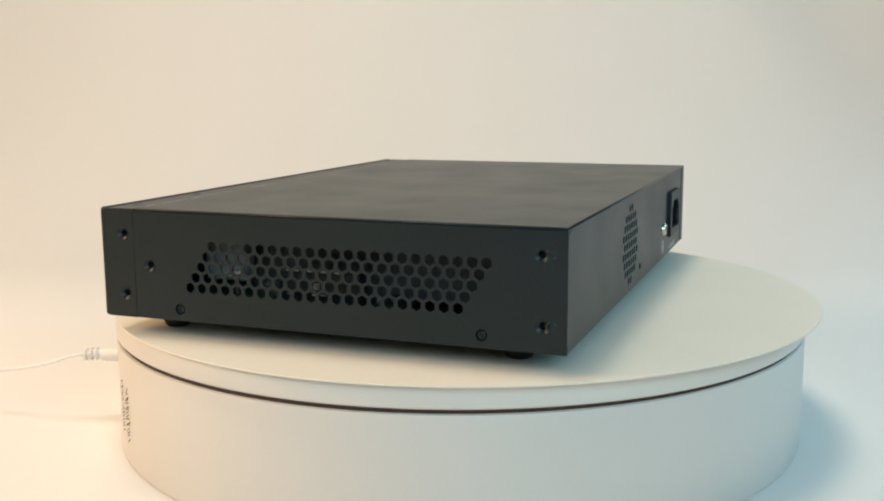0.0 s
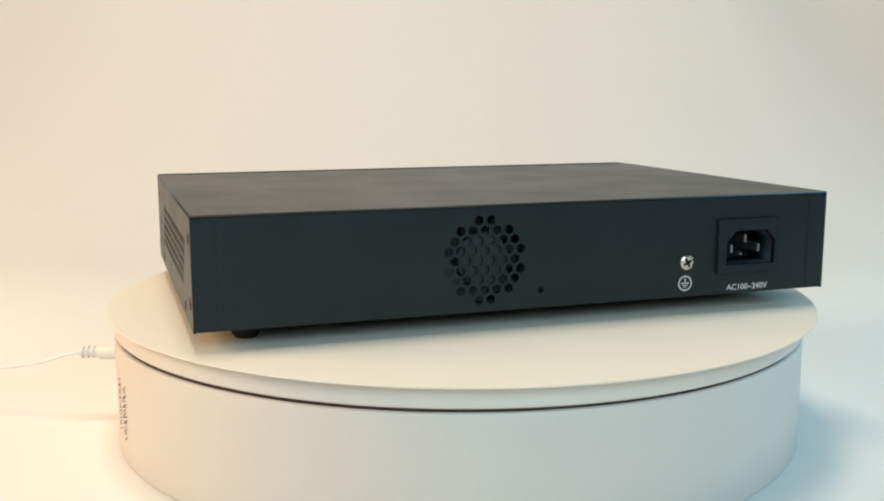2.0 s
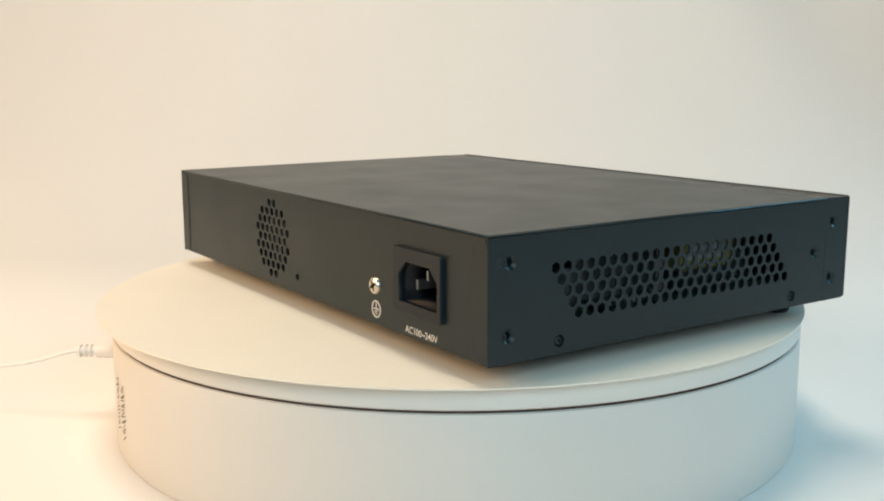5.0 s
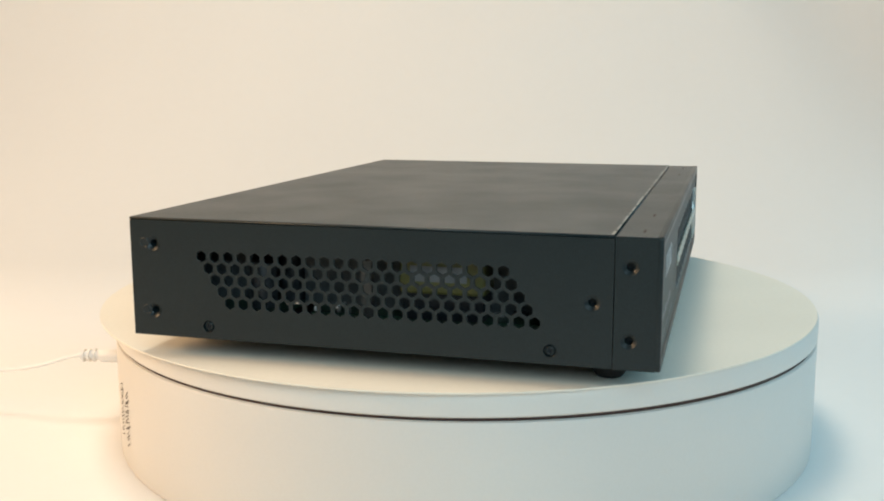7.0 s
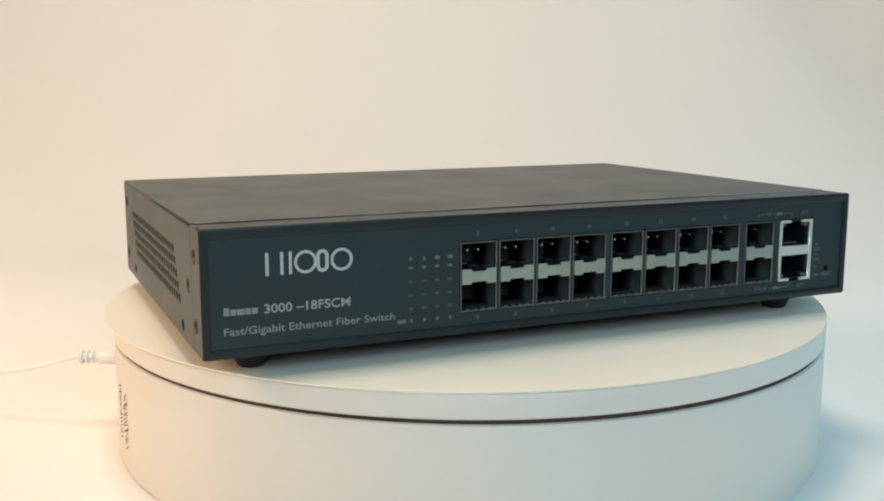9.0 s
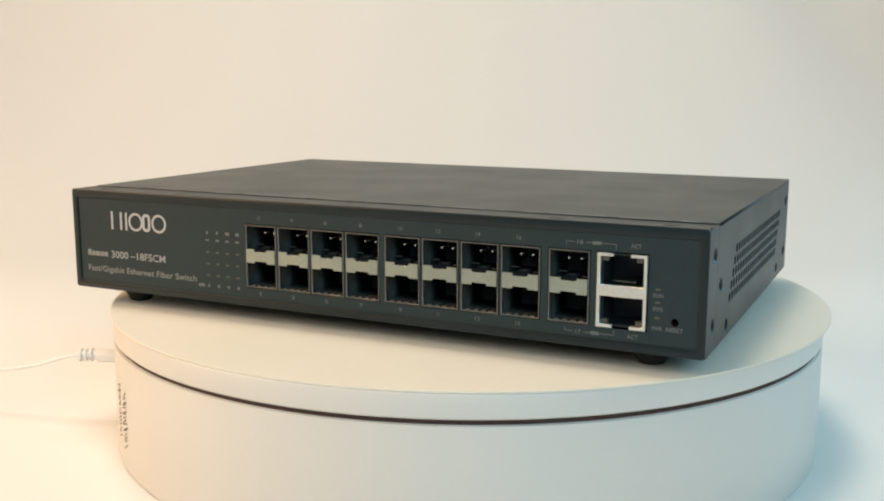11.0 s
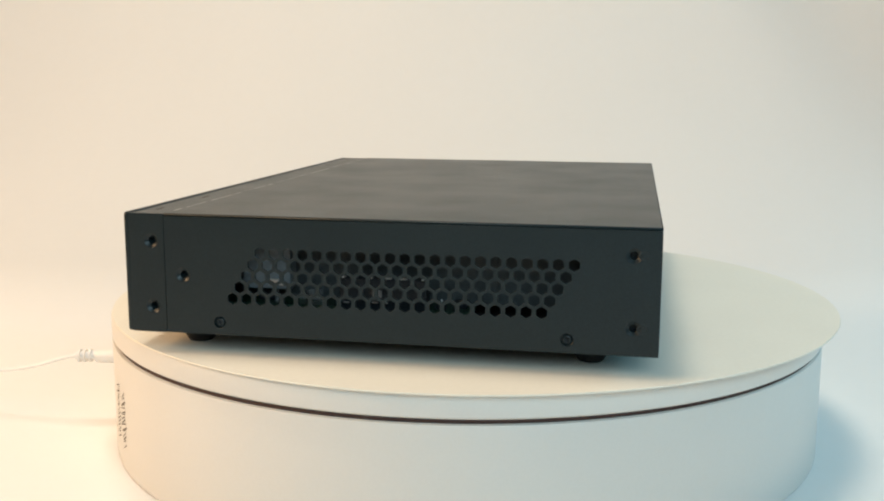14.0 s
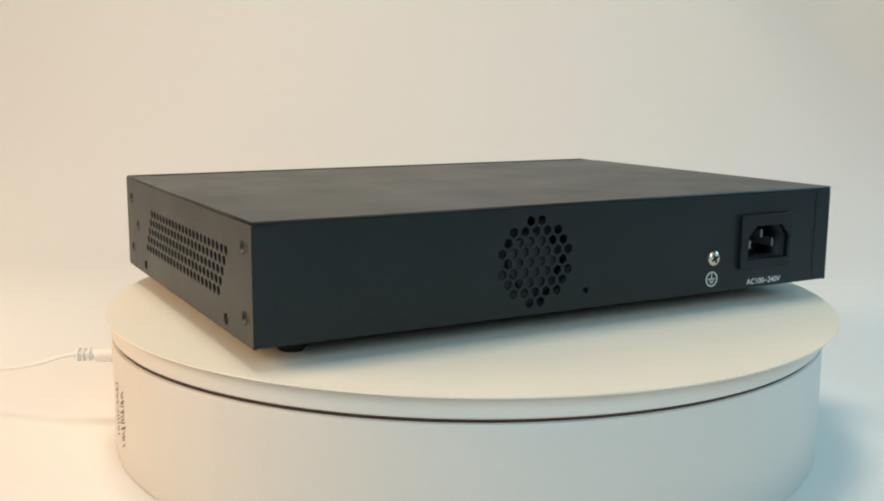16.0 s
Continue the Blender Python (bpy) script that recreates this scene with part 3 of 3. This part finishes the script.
        part("jack_legend", panel([rect(0.1006, z - 0.0006, 0.1036, z + 0.0006)], 0.0001, lift), PRINT_DIM, front)
    for z, text in ((0.0197, "RUN"), (0.0150, "SYS"), (0.0083, "PWR")):
        part("jack_legend", words(text, 0.1222, z, 0.1256, z + 0.0014, f), PRINT_DIM, front)
    for z in (0.0221, 0.0176, 0.0123):
        part("status_window", panel([rect(0.1229, z, 0.1246, z + 0.0007, 0.0002)], 0.0002, lift), LED_LENS, front)
    part("reset_text", words("RESET", 0.1270, 0.0083, 0.1328, 0.0098, f), PRINT_DIM, front)


def build_inside(sw):
    """What shows through the vents: tray, boards, fan, transformer, capacitors."""
    part("inner_tray", box(bmesh.new(), -0.1380, SEAM - 0.004, 0.0020, 0.1380, 0.0935, 0.0030), INSIDE, sw)
    board = part("circuit_board", box(bmesh.new(), -0.128, -0.066, 0.0082, 0.128, 0.030, 0.0098), BOARD, sw, "green circuit board")
    supply = part("power_board", box(bmesh.new(), -0.134, 0.040, 0.0082, -0.020, 0.088, 0.0098), BOARD, sw, "power supply board")
    rnd = random.Random(11)
    for i in range(46):
        x, y = rnd.uniform(-0.124, 0.122), rnd.uniform(-0.05, 0.026)
        if i % 2:
            x = rnd.choice((-1, 1)) * rnd.uniform(0.100, 0.126)
        a, b, h = rnd.uniform(0.002, 0.005), rnd.uniform(0.002, 0.006), rnd.uniform(0.001, 0.006)
        part("component", box(bmesh.new(), x - a / 2, y - b / 2, 0.0098, x + a / 2, y + b / 2, 0.0098 + h, 0.0002), (DARK_PLASTIC, TIN, DARK_PLASTIC)[i % 3], board)
    # bright solder joints and clips near the vents
    for x, y, h in ((0.1255, -0.0140, 0.0036), (0.1250, 0.0125, 0.0112), (0.1255, 0.0190, 0.0040), (0.1240, -0.0440, 0.0120),
                    (-0.1262, 0.0160, 0.0024), (-0.1262, 0.0200, 0.0034), (-0.1265, 0.0290, 0.0016)):
        joint = lathe([(0.0008, 0.0098), (0.0007, 0.0098 + h * 0.6), (0.0004, 0.0098 + h * 0.92), (0, 0.0098 + h)], Matrix.Translation((x, y, 0)), 10)
        smooth(part("solder_joint", joint, TIN, board), 40)
    # white connector and a row of pins behind one vent, clips and a bare strip behind the other
    part("connector", box(bmesh.new(), 0.1200, -0.0560, 0.0150, 0.1270, -0.0376, 0.0335, 0.0004), LABEL_WHITE, board, "pale plastic board connector")
    part("metal_clip", box(bmesh.new(), 0.1268, -0.0460, 0.0165, 0.1278, -0.0400, 0.0190, 0.0003), TIN, board)
    part("pin_header", box(bmesh.new(), 0.1270, -0.0170, 0.0098, 0.1330, 0.0150, 0.0215, 0.0003), DARK_PLASTIC, board)
    for y, w in ((-0.0160, 0.0012), (-0.0125, 0.0020), (-0.0068, 0.0020), (-0.0012, 0.0034), (0.0045, 0.0034), (0.0132, 0.0008)):
        part("header_pin", box(bmesh.new(), 0.1312, y, 0.0216, 0.1334, y + w, 0.0221), TIN, board)
    part("metal_clip", box(bmesh.new(), 0.1336, -0.0046, 0.0150, 0.1344, -0.0010, 0.0178, 0.0002), PIN, board)
    for y, z in ((-0.0155, 0.0125), (-0.0048, 0.0128), (-0.0012, 0.0128)):
        part("header_pin", box(bmesh.new(), 0.1330, y, z, 0.1340, y + 0.0022, z + 0.0005), TIN, board)
    for y, w, z in ((0.0315, 0.0022, 0.0135), (0.0355, 0.0014, 0.0130), (0.0168, 0.0030, 0.0128), (0.0142, 0.0012, 0.0145), (0.0070, 0.0012, 0.0135), (-0.0455, 0.0012, 0.0105)):
        part("metal_clip", box(bmesh.new(), -0.1345, y, z, -0.1335, y + w, z + 0.0010, 0.0002), TIN, board)
    for x, y in ((-0.125, 0.050), (-0.108, 0.046), (-0.078, 0.080), (-0.060, 0.050), (-0.045, 0.078)):
        smooth(part("capacitor", lathe([(0, 0.0098), (0.0048, 0.0098), (0.0050, 0.0104), (0.0050, 0.026), (0.0046, 0.0268), (0, 0.0268)], Matrix.Translation((x, y, 0)), 20), CAPS, supply), 40)
    tr = part("transformer", box(bmesh.new(), -0.1300, -0.0355, 0.0190, -0.1160, -0.0045, 0.0335, 0.001), TAPE, sw, "yellow-taped transformer with white label")
    part("paper_label", box(bmesh.new(), -0.1302, -0.029, 0.0235, -0.1298, -0.0085, 0.0290), LABEL_WHITE, tr)
    part("bobbin", box(bmesh.new(), -0.129, -0.0345, 0.0098, -0.1160, -0.0055, 0.0192), DARK_PLASTIC, tr)
    # Sheets added behind the vents to lift the darkness in the holes.
    for s in (1, -1):
        part("vent_backing_sheet", box(bmesh.new(), s * 0.1140, -0.062, 0.0100, s * 0.1152, 0.038, 0.0405), VENT_BACKING, sw)
    part("vent_backing_sheet", box(bmesh.new(), 0.1140, 0.0382, 0.0100, 0.1152, 0.090, 0.0405), VENT_BACKING, sw)
    part("vent_backing_sheet", box(bmesh.new(), -0.1180, 0.058, 0.0100, -0.1168, 0.088, 0.0405), VENT_BACKING, sw)
    part("heat_sink", box(bmesh.new(), -0.131, 0.0055, 0.0098, -0.128, 0.0095, 0.030), CAGE, board)
    fan = part("fan", panel([rect(-0.0449, 0.0028, -0.0049, 0.0412, 0.002), ring(-0.0249, 0.0214, 0.0180, 32)], 0.010, rear_at(HD - 0.0022)), DARK_PLASTIC, sw)
    hub = lathe([(0, -0.0004), (0.0105, -0.0004), (0.0112, -0.001), (0.0112, -0.010), (0, -0.010)], rear_at(HD - 0.0022) @ Matrix.Translation((-0.0249, 0.0214, 0)), 24)
    part("fan_hub", hub, FAN_GREY, fan)
    for i in range(7):
        a = 2 * math.pi * i / 7
        bm = bmesh.new()
        box(bm, 0.0100, -0.0062, -0.0003, 0.0174, 0.0062, 0.0003)
        bm.transform(rear_at(HD - 0.0022) @ Matrix.Translation((-0.0249, 0.0214, -0.006)) @ Matrix.Rotation(a, 4, "Z") @ Matrix.Rotation(0.45, 4, "X"))
        part("fan_blade", bm, FAN_GREY, fan)


def build_feet(sw):
    for x in (-0.1200, 0.1180):
        for y in (-0.0775, 0.0725):
            # the foot under the inlet is worn down to a stub
            k = 0.25 if x < 0 < y else 1.0
            smooth(part("foot", lathe([(0, 0.0004), (0.0078, 0.0004), (0.0076, -0.0022 * k), (0.0050, -0.0072 * k), (0.0044, -FOOT * k), (0, -FOOT * k)], Matrix.Translation((x, y, 0)), 24), RUBBER, sw, "black rubber foot"), 40)


# ---- motion of the plate and of what it carries ----
TURN_ROWS = [
    (0.0, 250.73), (0.5, 238.11), (1.0, 225.52), (1.5, 212.94), (2.0, 200.20), (2.5, 187.45), (3.0, 174.78), (3.5, 162.60),
    (4.0, 150.10), (4.5, 137.60), (5.0, 125.10), (5.5, 112.61), (6.0, 100.11), (6.5, 87.63), (7.0, 75.17), (7.5, 62.71),
    (8.0, 50.32), (8.5, 37.85), (9.0, 25.30), (9.5, 12.82), (10.0, 0.13), (10.5, -12.42), (11.0, -24.96), (11.5, -37.51),
    (12.0, -50.06), (12.5, -62.61), (13.0, -75.05), (13.5, -87.32), (14.0, -99.77), (14.5, -112.24), (15.0, -124.63), (15.5, -137.10),
    (16.0, -149.85),
]
AXIS_X, AXIS_Y = 0.00545, 0.00751


def motions():
    lean = pose(0, 0, 0, -0.09, -0.09, 0)
    turns = [(t, pose(0, 0, DEVICE_Z, 0, 0, a) @ lean) for t, a in TURN_ROWS]
    walk(plate, turns)
    walk(card, [(t, m @ pose(-0.0004, 0.0037, 0)) for t, m in turns])
    walk(switch, [(t, m @ pose(-AXIS_X, -AXIS_Y, 0)) for t, m in turns])


build_room()
build_backdrop()
table, plate = build_turntable()
card = build_card()
switch, rear, front = build_switch()
build_printing(rear, front)
build_inside(switch)
build_feet(switch)
motions()
